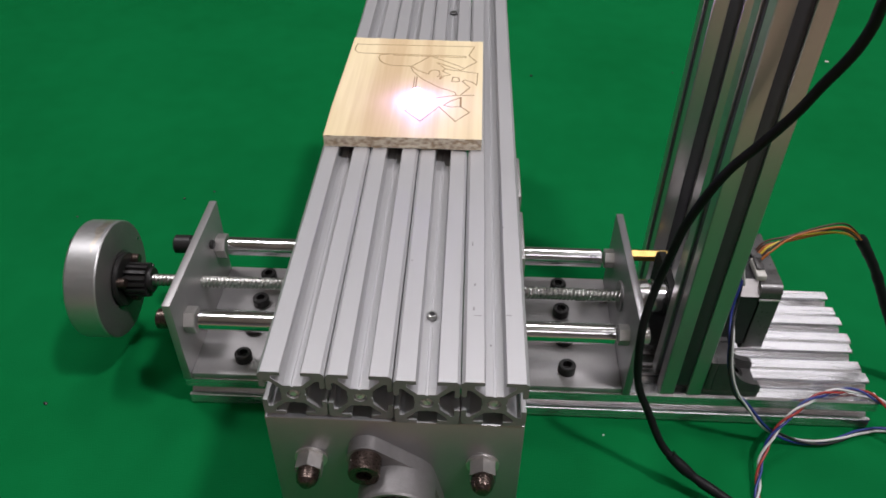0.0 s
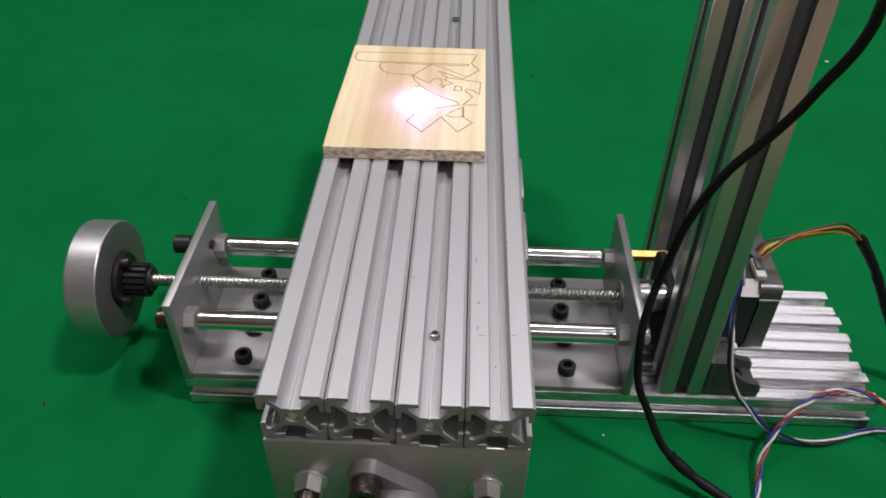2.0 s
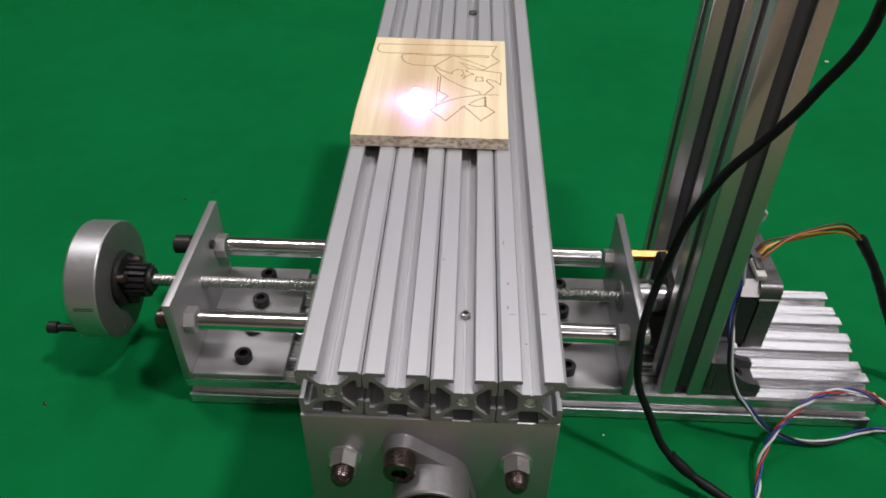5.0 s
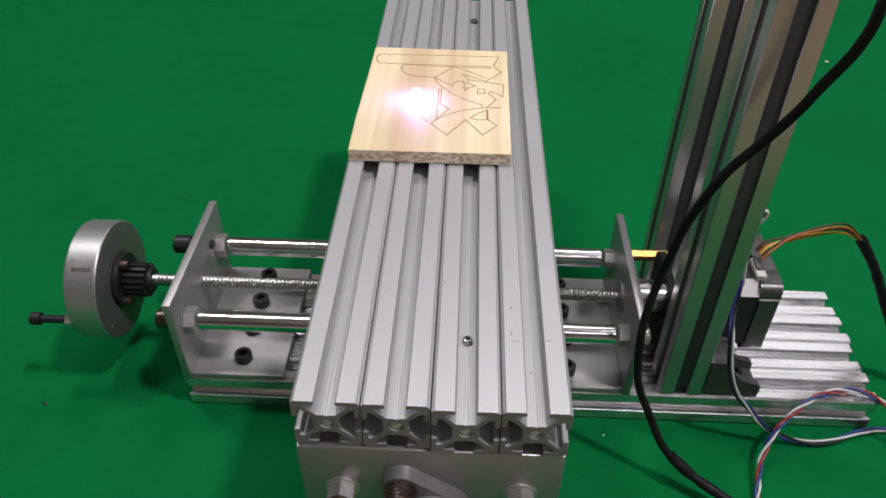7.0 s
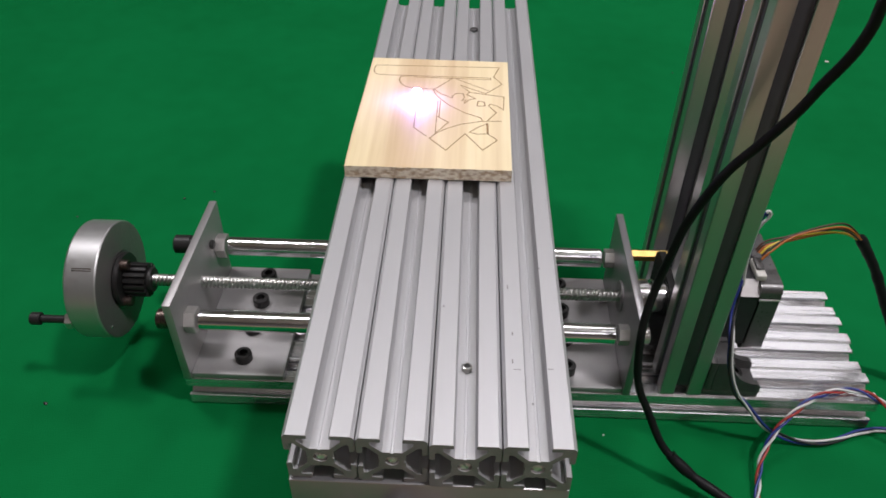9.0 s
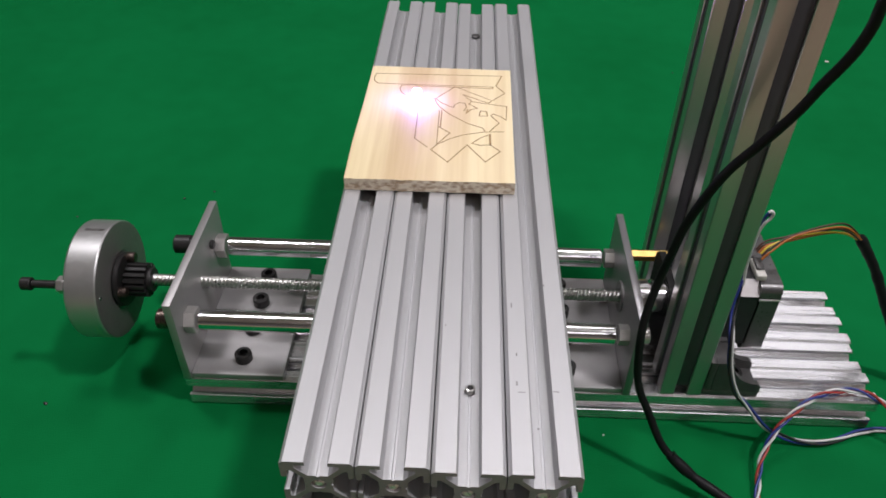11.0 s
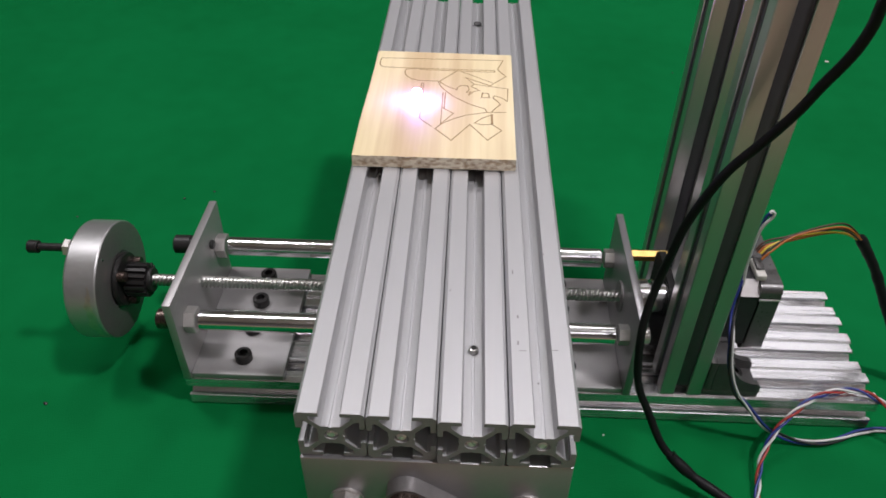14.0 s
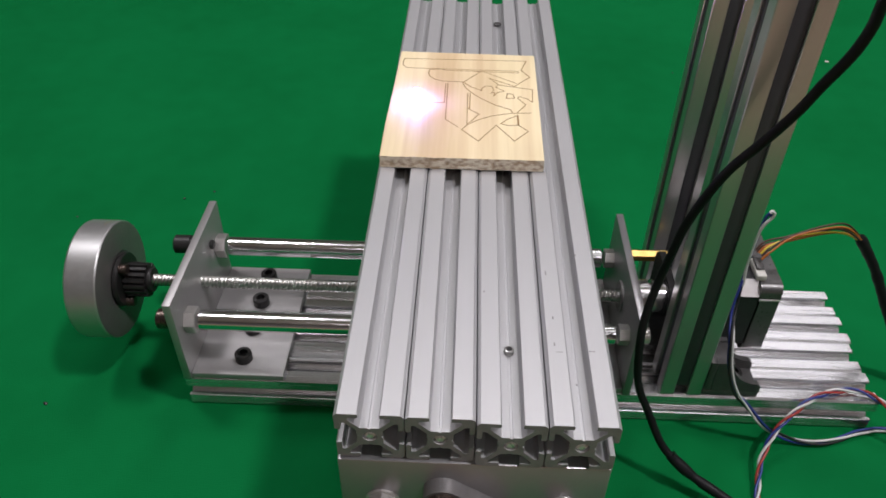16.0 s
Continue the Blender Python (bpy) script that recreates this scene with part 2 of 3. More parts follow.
def sweep(points, r, seg=16, steps=8, bm=None, wobble=0.0):
    """A round cable through the points, smoothed."""
    bm = bm or bmesh.new()
    p = [Vector(q) for q in points]
    p = [p[0] * 2 - p[1]] + p + [p[-1] * 2 - p[-2]]
    path = []
    for i in range(1, len(p) - 2):
        for k in range(steps):
            t = k / steps
            a, b, c, d = p[i - 1:i + 3]
            path.append(0.5 * (2 * b + (c - a) * t + (2 * a - 5 * b + 4 * c - d) * t * t + (3 * b - a - 3 * c + d) * t ** 3))
    path.append(p[-2])
    up, rings = Vector((0.1, 0.2, 1)), []
    for i, q in enumerate(path):
        t = (path[min(i + 1, len(path) - 1)] - path[max(i - 1, 0)]).normalized()
        u = (up - t * up.dot(t)).normalized()
        up, v = u, t.cross(u)
        rr = r * (1 + wobble * noise.noise(q * 0.15))
        rings.append([bm.verts.new(q + (u * math.cos(2 * math.pi * k / seg) + v * math.sin(2 * math.pi * k / seg)) * rr) for k in range(seg)])
    for a, b in zip(rings, rings[1:]):
        for k in range(seg):
            bm.faces.new((a[k], a[(k + 1) % seg], b[(k + 1) % seg], b[k]))
    bm.faces.new(rings[0]), bm.faces.new(rings[-1][::-1])
    return bm


def cap_screw_mesh():
    """A socket head cap screw, head up, seated at z 0."""
    bm = lathe([(0, -4), (2.4, -4), (2.4, 0), (4.0, 0), (4.25, 0.3), (4.25, 4.6), (3.9, 5.0), (2.3, 5.0)], "z", 28)
    lathe([(2.3, 5.0), (2.3, 2.4), (0, 2.4)], "z", 6, bm, phase=math.pi / 6)
    lathe([(2.3, 5.0), (2.31, 4.99)], "z", 28, bm)
    bmesh.ops.scale(bm, vec=(MM, MM, MM), verts=bm.verts)
    return finish(bm, "cap_screw", BLACK_STEEL)


CAP_SCREW = cap_screw_mesh()

# ---- the setting ----
RX, RY, RH = 4.5, 4.5, 2.85


def slab(name, x0, x1, y0, y1, z0, z1, mat, label, category):
    bm = box(x0, x1, y0, y1, z0, z1, 0)
    me = finish(bm, name, mat, False)
    return tagged(new(name, me), label, category, kind="structure")


slab("ground", -RX, RX, -RY, RY, -0.09, -0.004, FLOOR, "dull brown floor", "floor")
slab("felt_carpet", -1.6, 1.9, -0.27, 2.6, -0.004, 0, FELT, "flat bright green felt carpet with faint mottling", "carpet")
slab("wall_north", -RX, RX, RY, RY + 0.1, -0.05, RH, PAINT, "plain pale painted wall", "wall")
slab("wall_south", -RX, RX, -RY - 0.1, -RY, -0.05, RH, PAINT, "plain pale painted wall", "wall")
slab("wall_east", RX, RX + 0.1, -RY, RY, -0.05, RH, PAINT, "plain pale painted wall", "wall")
slab("wall_west", -RX - 0.1, -RX, -RY, RY, -0.05, RH, PAINT, "plain pale painted wall", "wall")
slab("ceiling", -RX - 0.1, RX + 0.1, -RY - 0.1, RY + 0.1, RH, RH + 0.1, CEILING, "plain pale ceiling", "ceiling")

# ---- the fixed stage: base, end plates, guide rods ----
AY, AZ = 38.0, 50.0            # axis of the cross screw
ROD_Y = (11.0, 67.0)


def base_stage():
    st = thing("linear_stage", (172, 40, 0), "aluminium linear stage with slotted base and guide rods on felt", "linear stage")
    for k, over in enumerate((0, -1.0, 0.8, 0)):
        bm = prism(WIDE_SECTION, 1.8, 344 + over, "x", (0, 10 + 20 * k, 10), [BORE])
        part("base_profile", bm, [ANODISED_X, SAWN], st)
    for name, x0, x1, f0, f1 in (("end_plate", 2, 6, 6, 51.5), ("end_plate", 218.5, 222.3, 171, 218.5)):
        pl = part(name, box(x0, x1, -1.5, 79, 20.2, 71, 0.5), PLATE if x0 < 100 else SHADED_PLATE, st, "upright brushed aluminium end plate")
        part("foot_plate", box(f0, f1, -0.15, 79.5, 20.2, 23.6, 0.4), FOOT, pl, "grey milled foot plate")
        left = x0 < 100
        bx = 30 if left else 192
        for y in (10, 30, 50, 70):
            part("cap_screw", CAP_SCREW, None, pl, "", (bx, y, 23.6))
        inner, outer, s = (x1, x0, 1) if left else (x0, x1, -1)
        for y in ROD_Y:
            e = 9 if y > 30 else 0
            part("hex_nut", hexagon(11.4 if left else 8.8, 0, (5.5 if left else 4.5) * s, "x", (inner, y, AZ), phase=0.3), STEEL, pl)
            if left:
                part("rod_screw", lathe([(0, -8 - e), (2.6, -8 - e), (2.6, -10 - e), (4.4, -10 - e), (5, -9.4 - e), (5, -1 - e), (4.2, -0.8 - e), (4.2, 0), (0, 0)], "x", 28, at=(outer, y, AZ)), BROWN_STEEL if y < 30 else BLACK_STEEL, pl, "dark screw head holding a guide rod")
            else:
                part("rod_screw", rod(4, 0, 6, "x", (outer, y, AZ)), STEEL, pl)
        if left:
            part("bearing_flange", lathe([(4.2, 0), (13.5, 0), (13.5, -3), (10, -3.4), (9, -6.4), (4.2, -6.4)], "x", 32, at=(outer, AY, AZ)), PLATE, pl, "round bearing flange")
        part("bearing_ring", lathe([(4.2, -1), (8, -1), (8, 0.6), (4.2, 0.6)], "x", 28, at=(outer if left else inner, AY, AZ)), CAST, pl)
    part("side_screw", rod(2.5, 0, 2, "x", (6, 58, 58)), BLACK_STEEL, st, "small dark screw head in the end plate")
    part("spacer", hexagon(5.6, 0, 26.2, "x", (222.3, 68, 52)), BRASS, st, "hexagonal brass spacer")
    for y in ROD_Y:
        part("guide_rod", rod(5, 12.6, 212, "x", (0, y, AZ), 32), CHROME, st, "mirror-bright steel guide rod")
    return st


base_stage()


def column(x, y, z0, z1, label):
    col = thing("column", (x + 10, y + 10, z0), label, "column", "upright columns")
    part("profile", prism(SECTION, z0, z1, "z", (x + 10, y + 10, 0), [BORE]), [ANODISED_Z, SAWN], col)
    # Dark strips stand in for the shade inside the open slots.
    part("slot_shade", box(x + 7.0, x + 13.0, y + 1.0, y + 2.2, z0 + 6, z1, 0.2), SLOT_SHADE, col, "dark grey strip standing in for the shade in the slot")
    part("slot_shade", box(x + 1.2, x + 2.4, y + 7.0, y + 13.0, z0 + 6, z1, 0.2), SLOT_SHADE, col, "dark grey strip standing in for the shade in the slot")
    return col


column(237.1, 0.5, 20.2, 252, "upright slotted aluminium column standing on the stage base")
column(242.8, 80.4, 0, 252, "upright slotted aluminium column behind the stage base")


def corner_bracket(x, y0, y1, z, reach=27, tall=23):
    """A cast angle bracket: two flanges, and two side cheeks with a hollow-curved edge that ends in a blunt toe."""
    br = thing("corner_bracket", (x, (y0 + y1) / 2, z), "dark cast corner bracket joining column and base", "bracket", "corner brackets")
    part("foot_flange", box(x, x + reach, y0, y1, z, z + 3.5, 0.5), BRACKET, br)
    part("column_flange", box(x, x + 3.5, y0, y1, z + 3.5, z + tall, 0.5), BRACKET, br)
    edge = [(x + 11 + (reach - 13) * (1 - math.cos(a)), z + tall - (tall - 9) * math.sin(a)) for a in (math.pi / 2 * k / 8 for k in range(9))]
    outline = [(x + 3.5, z + 3.5), (x + reach, z + 3.5), (x + reach, z + 7)] + edge[::-1] + [(x + 3.5, z + tall)]
    for y in (y0, y1 - 3):
        part("cheek", prism(outline, y, y + 3, "y"), [BRACKET, BRACKET], br)
    part("web", box(x + 3.4, x + 12, y0 + 3, y1 - 3, z + tall - 5, z + tall - 1, 0.5), BRACKET, br)
    part("cap_screw", CAP_SCREW, None, br, "", (x + 16, (y0 + y1) / 2, z + 3.5))
    return br


corner_bracket(257.6, 1, 19, 20.2)


def stepper_motor():
    x0, x1, h = 252.0, 287.0, 21.5
    MY, MZ = AY + 2, AZ + 5
    mo = thing("stepper_motor", ((x0 + x1) / 2, MY, MZ - h), "square black stepper motor with silver end caps driving the cross screw", "motor")
    def octo(c):
        return [(-h, -h + c), (-h, h - c), (-h + c, h), (h - c, h), (h, h - c), (h, -h + c), (h - c, -h), (-h + c, -h)]
    bm = prism(octo(6), x0 + 10, x1 - 9, "x", (0, MY, MZ))
    bm.normal_update()
    for f in bm.faces:
        if abs(f.normal.y) > 0.5 and abs(f.normal.z) > 0.5:
            f.material_index = 2
    part("body", bm, [MOTOR, MOTOR, ALLOY], mo, "black motor body with bare steel corners")
    part("front_cap", prism(octo(8), x0, x0 + 10, "x", (0, MY, MZ)), ALLOY, mo, "silver end cap")
    soft = [(sy * (h - 4) + 4 * math.cos(a), sz * (h - 4) + 4 * math.sin(a)) for sy, sz, q in ((1, 1, 0), (-1, 1, 1), (-1, -1, 2), (1, -1, 3)) for a in (math.pi / 2 * (q + k / 5) for k in range(6))]
    part("rear_cap", prism(soft, x1 - 10, x1, "x", (0, MY, MZ)), [MOTOR_CAP, MOTOR_CAP], mo, "dark grey cast end cap with rounded corners")
    # Bright strip put in for the highlight line along the cap's corner.
    part("cap_highlight", box(x1 - 9.7, x1 + 0.3, MY - h - 0.3, MY - h + 3, MZ + h - 8.4, MZ + h - 7.4, 0.2), ALLOY, mo, "thin bright strip in place of a highlight")
    soc = part("socket", box(x1 - 12, x1 - 7.5, MY - 17, MY - 4, MZ + h, MZ + h + 3.2, 0.5), WHITE_PLASTIC, mo, "white plastic wire socket")
    part("plug", box(x1 - 11.5, x1 - 8, MY - 13, MY - 5, MZ + h + 3.2, MZ + h + 4.6, 0.4), MOTOR_CAP, soc)
    part("mount", prism([(20.9, 20.2), (65, 20.2), (65, 57), (61, 61), (20.9, 61)], 240, 243.5, "x", (0, 0, 0),
                        [[(AY + 9.4 * math.cos(a * 0.3927), AZ + 9.4 * math.sin(a * 0.3927)) for a in range(16)]]), MATT_BLACK, mo, "matt black mounting plate")
    return mo


stepper_motor()


# ---- what turns: cross screw with handwheel ----
def cross_screw():
    sp = thing("handwheel_screw", (0, AY, AZ), "threaded steel screw with a round aluminium handwheel and black crank pin", "handwheel")
    bm, seg = bmesh.new(), 32
    x0, lead = -20.0, 2.0
    rings = []
    steps = int(250 / lead) * 8
    for i in range(steps + 1):
        x = x0 + i * lead / 8
        ring = []
        for k in range(seg):
            a = 2 * math.pi * k / seg
            ph = ((x / lead) + 4 * k / seg) % 1.0
            r = 2.7 + 0.45 * min(1, max(0, 2.0 - abs(ph - 0.5) * 6))
            ring.append(bm.verts.new((x, AY + r * math.cos(a), AZ + r * math.sin(a))))
        rings.append(ring)
    for a, b in zip(rings, rings[1:]):
        for k in range(seg):
            bm.faces.new((a[k], a[(k + 1) % seg], b[(k + 1) % seg], b[k]))
    bm.faces.new(rings[0][::-1]), bm.faces.new(rings[-1])
    bmesh.ops.translate(bm, vec=(0, -AY, -AZ), verts=bm.verts)
    part("screw", bm, SCREW, sp, "threaded steel lead screw", (0, AY, AZ))
    at = (0, AY, AZ)
    bm = lathe([(0, -51), (26, -51), (28, -51.5), (29.3, -51), (30, -50), (30, -36), (29.6, -35.4), (28.6, -35), (15, -35), (14, -35.6), (0, -35.6)], "x", 72)
    bm.normal_update()
    for f in bm.faces:
        if abs(f.normal.x) > 0.9 and f.calc_center_median().x > -40:
            f.material_index = 1
    wheel = part("wheel", bm, [TURNED, TURNED_SHADED], sp, "heavy turned aluminium handwheel", at)
    part("hub_ring", lathe([(5, -35), (13.6, -35), (14, -34.4), (14, -33), (13.4, -32.4), (5, -32.4)], "x", 40), BLACK_STEEL, wheel, "black steel hub", at)
    for k in range(3):
        a = 0.5 + k * 2.094
        part("hub_screw", rod(2.7, -33, -28.6, "x", (0, 11.2 * math.cos(a), 11.2 * math.sin(a)), 18), BROWN_STEEL, wheel, "", at)
    out = []
    for k in range(16):
        for da, r in ((-0.15, 6.6), (-0.09, 8.8), (0.09, 8.8), (0.15, 6.6)):
            a = 2 * math.pi * k / 16 + da
            out.append((r * math.cos(a), r * math.sin(a)))
    part("pinion", prism(out, -31.6, -21, "x"), [BLACK_STEEL, BLACK_STEEL], sp, "black toothed pinion", at)
    part("pinion_flange", lathe([(0, -21), (6.2, -21), (6.4, -20.6), (6.4, -19.5), (6, -19), (0, -19)], "x", 36), BLACK_STEEL, sp, "", at)
    bm = bmesh.new()
    for da in (-0.02, 0.015):
        c0, s0 = math.cos(radians(299.9) + da), math.sin(radians(299.9) + da)
        q = [(x, r * c0 - w * s0, r * s0 + w * c0) for x, w, r in ((-47, -0.25, 30.03), (-37.5, -0.25, 30.03), (-37.5, 0.25, 30.03), (-47, 0.25, 30.03), (-47, 0, 29.5), (-37.5, 0, 29.5))]
        v = [bm.verts.new(o) for o in q]
        for f in ((0, 1, 2, 3), (0, 1, 5, 4), (2, 3, 4, 5), (0, 3, 4), (1, 2, 5)):
            bm.faces.new([v[i] for i in f])
    part("scratch", bm, BROWN_STEEL, wheel, "dark scratch across the rim", at)
    bm, rnd = bmesh.new(), random.Random(9)
    edge = []
    for k in range(22):
        a = radians(42 + 3.4 * k)
        w = 2.4 * math.sin(math.pi * (k + 0.6) / 22.2) * rnd.uniform(0.6, 1.2) + 0.1
        mid = -39.2 + 0.5 * math.sin(k * 0.9)
        edge.append([bm.verts.new((x, r * math.cos(a), r * math.sin(a))) for x, r in ((mid - w, 30.02), (mid + min(w, 2.0), 30.02), (mid + min(w, 2.0), 29.8), (mid - w, 29.8))])
    for a, b in zip(edge, edge[1:]):
        for k in range(4):
            bm.faces.new((a[k], a[(k + 1) % 4], b[(k + 1) % 4], b[k]))
    bm.faces.new(edge[0][::-1]), bm.faces.new(edge[-1])
    part("stain", bm, STAIN, wheel, "brown oily stain on the rim", at)
    # Raised chrome dot added in place of a small hole that shines.
    da = radians(14)
    part("hole_dot", lathe([(0, -35.2), (0.9, -35.2), (0.8, -34.7), (0, -34.5)], "x", 16, at=(0, 26 * math.cos(da), 26 * math.sin(da))), CHROME, wheel, "tiny bright dot in place of a small hole", at)
    # crank pin: a long cap screw with a lock nut
    pin = part("crank_pin", rod(2.0, -67.5, -51, "x", (0, 26, 0), 18), BLACK_STEEL, sp, "long black cap screw as crank handle", at)
    part("screw_head", lathe([(0, -70.7), (1.7, -70.7), (1.7, -72.5), (2.9, -72.5), (3.2, -72.1), (3.2, -67.9), (2.8, -67.5), (0, -67.5)], "x", 24, at=(0, 26, 0)), BLACK_STEEL, pin, "", at)
    part("lock_nut", hexagon(7.5, -54.5, -51.2, "x", (0, 26, 0)), STEEL, pin, "", at)
    part("coupler", lathe([(0, 223), (8, 223), (9, 224), (9, 231), (7.2, 231.5), (7.2, 232.5), (9, 233), (9, 240), (8, 241), (0, 241)], "x", 32), CHROME, sp, "silver shaft coupler", at)
    return sp


SPINDLE = cross_screw()


# ---- what slides across: the carriage ----
TX, TY, TZ = 83.27, -92.44, 140.97      # front left top corner of the worktable at 3.5 s


def bearing_block(parent, x, y, z, along):
    """A linear bearing block round a rod, with its steel sleeve."""
    a, b = (17.2, 16) if along == "y" else (16, 17.2)
    bm = box(x - a, x + a, y - b, y + b, z - 11, z + 11, 0.6)
    blk = part("bearing_block", bm, PLATE, parent, "pale aluminium bearing block")
    for s in (-1, 1):
        at = (x, y + s * b, z) if along == "y" else (x + s * a, y, z)
        part("sleeve", lathe([(4.2, 0), (7.4, 0), (7.4, 0.5 * s), (4.2, 0.5 * s)], along, 24, at=at), STEEL, blk)
    for dx in (-14.2, 14.2):
        for dy in (-12.5, 12.5):
            part("block_screw", rod(1.8, 0, 0.8, "z", (x + dx, y + dy, z + 11), 16), BLACK_STEEL, blk)
    return blk


def carriage():
    ca = thing("carriage", (TX + 41, AY, 40), "aluminium cross carriage with bearing blocks under the worktable", "carriage")
    for x in (TX + 24, TX + 58):
        for y in ROD_Y:
            bearing_block(ca, x, y, AZ, "x")
    part("carriage_plate", box(TX - 1, TX + 83, 0, 79, 62.2, 68, 0.5), PLATE, ca)
    part("riser", box(TX + 2, TX + 80, -6, 72, 68, 89, 0.5), PLATE, ca)
    for x in (TX + 12.6, TX + 69):
        for y in (9, 52):
            bearing_block(ca, x, y, 100.2, "y")
    return ca


CARRIAGE = carriage()


# ---- what slides both ways: the worktable ----
def worktable():
    wt = thing("worktable", (TX + 40, TY + 155, 100), "worktable of four slotted aluminium profiles with end plates, on the carriage", "worktable")
    for k, (front, up) in enumerate(((0, 0), (-0.2, -0.1), (-1.1, -0.5), (-1.2, 0.0))):
        bm = prism(WIDE_SECTION, TY + front, TY + 310 + front * 0.5, "y", (TX + 10 + 20.42 * k, 0, TZ - 10 + up), [BORE])
        pr = part("table_profile", bm, [ANODISED, SAWN], wt)
        part("bore_screw", lathe([(0, 0), (1.0, 0.1), (1.7, 0.7), (2.0, 1.5), (2.0, 9), (0, 9)], "y", 20, at=(TX + 10 + 20.42 * k, TY + front + 0.3, TZ - 10.4 + up)), GLINT, pr, "screw end in the bore, pale in place of a glint")
    for y0, y1, face in ((TY - 1.0, TY + 11, TY - 1.0), (TY + 306, TY + 315, TY + 315)):
        pl = part("end_plate", box(TX - 0.2, TX + 81.4, y0, y1, 68, 120.6 if y0 < TY + 100 else 126.5, 0.5), SHADED_PLATE, wt, "upright aluminium end plate under the table")
        s = -1 if y0 < TY + 100 else 1
        for x in (TX + 12.6, TX + 69):
            nut = part("hex_nut", hexagon(8.2, 0.8 * s, 5.6 * s, "y", (x, face, 100.2), phase=0.52), STEEL, pl, "bright hex nut on the rod end")
            part("washer", lathe([(2.5, 0), (5.4, 0), (5.4, 0.8 * s), (2.5, 0.8 * s)], "y", 28, at=(x, face, 100.2)), STEEL, nut)
            part("rod_end", lathe([(0, 5 * s), (3.7, 5 * s), (3.7, 8 * s), (3.2, 9.6 * s), (2, 10.8 * s), (0, 11.2 * s)], "y", 24, at=(x, face, 100.2)), BROWN_STEEL, nut, "domed brown rod end")
    for x in (TX + 12.6, TX + 69):
        part("guide_rod", rod(4, TY + 11.2, TY + 305.8, "y", (x, 0, 100.2), 28), CHROME, wt)
    # flange bearing with a slanting diamond flange
    cx, cz, f = TX + 41.3, 92.0, TY - 1.0
    lobes = [(0, 0, 12.4), (-9.7, 15.0, 6.2), (9.7, -15.0, 6.2)]
    out = []
    for i in range(64):
        d = Vector((math.cos(2 * math.pi * i / 64), math.sin(2 * math.pi * i / 64)))
        u, v, r = max(lobes, key=lambda o: o[0] * d.x + o[1] * d.y + o[2])
        out.append((cx + u + d.x * r, cz + v + d.y * r))
    fb = part("flange_bearing", prism(out, f - 5, f, "y"), [CAST, CAST], wt, "cast flange bearing")
    part("bearing_collar", lathe([(10.4, 0), (12.6, 0), (12.6, -9.5), (12.2, -10.2), (11.2, -10.2), (10.6, -9.6), (10.4, -3)], "y", 44, at=(cx, f - 5, cz)), CAST, fb)
    part("inner_ring", lathe([(4, 1), (10.3, 1), (10.3, -9), (9.6, -9), (9.2, -4), (6.4, -4), (6, -7), (4, -7)], "y", 36, at=(cx, f - 5, cz)), BLACK_STEEL, fb, "black inner ring")
    part("screw_end", rod(3.9, -12, 3, "y", (cx, f - 5, cz), 24), SCREW, fb, "threaded screw end")
    bx, bz = cx - 9.7, cz + 15.0
    part("flange_bolt", lathe([(0, -2.6), (2.6, -2.6), (2.6, -6), (4.8, -6), (5.2, -5.4), (5.2, 0), (0, 0)], "y", 26, at=(bx, f - 5, bz)), BROWN_STEEL, fb, "dark bolt")
    part("flange_bolt", lathe([(0, -2.6), (2.6, -2.6), (2.6, -6), (4.8, -6), (5.2, -5.4), (5.2, 0), (0, 0)], "y", 26, at=(2 * cx - bx, f - 5, 2 * cz - bz)), BROWN_STEEL, fb, "dark bolt")
    # set screws in the slots
    sx = TX + 50.85
    ss = part("slot_screw", lathe([(0, -6.4), (1.6, -6.4), (1.6, -5.3), (1.35, -4.9), (1.0, -4.8), (0.9, -6.0), (0, -5.8)], "z", 20, at=(sx, TY + 31.4, TZ)), SCREW, wt, "bright steel set screw in a slot")
    part("socket", lathe([(0, -5.6), (0.95, -5.6), (0.95, -4.75), (0, -4.75)], "z", 6, at=(sx, TY + 31.4, TZ)), BLACK_STEEL, ss, "dark hexagon socket")
    part("slot_screw", lathe([(0, -6.2), (2.2, -6.2), (2.2, -5.5), (1.9, -5.3), (0, -5.3)], "z", 20, at=(sx, TY + 278.5, TZ)), BRACKET, wt, "dark set screw in a slot")
    for x, y, w, l in ((147.7, -62.8, 0.5, 1.6), (159, -65.4, 1.8, 0.35), (148, -51.4, 0.5, 1.4), (149, -66, 2.2, 0.3), (153.1, -78.7, 0.6, 0.6), (147, -30, 0.4, 2.2), (158, -20, 0.5, 0.9), (126, -40, 0.4, 0.8)):
        part("scuff_mark", box(x - w / 2, x + w / 2, y - l / 2, y + l / 2, TZ - 0.1, TZ + 0.02, 0), SCUFF, wt, "small grey scuff")
    return wt


TABLE = worktable()


# ---- the board and what the laser has burnt into it ----
BX, BY, BZ = TX + 0.5, TY + 123.6, TZ


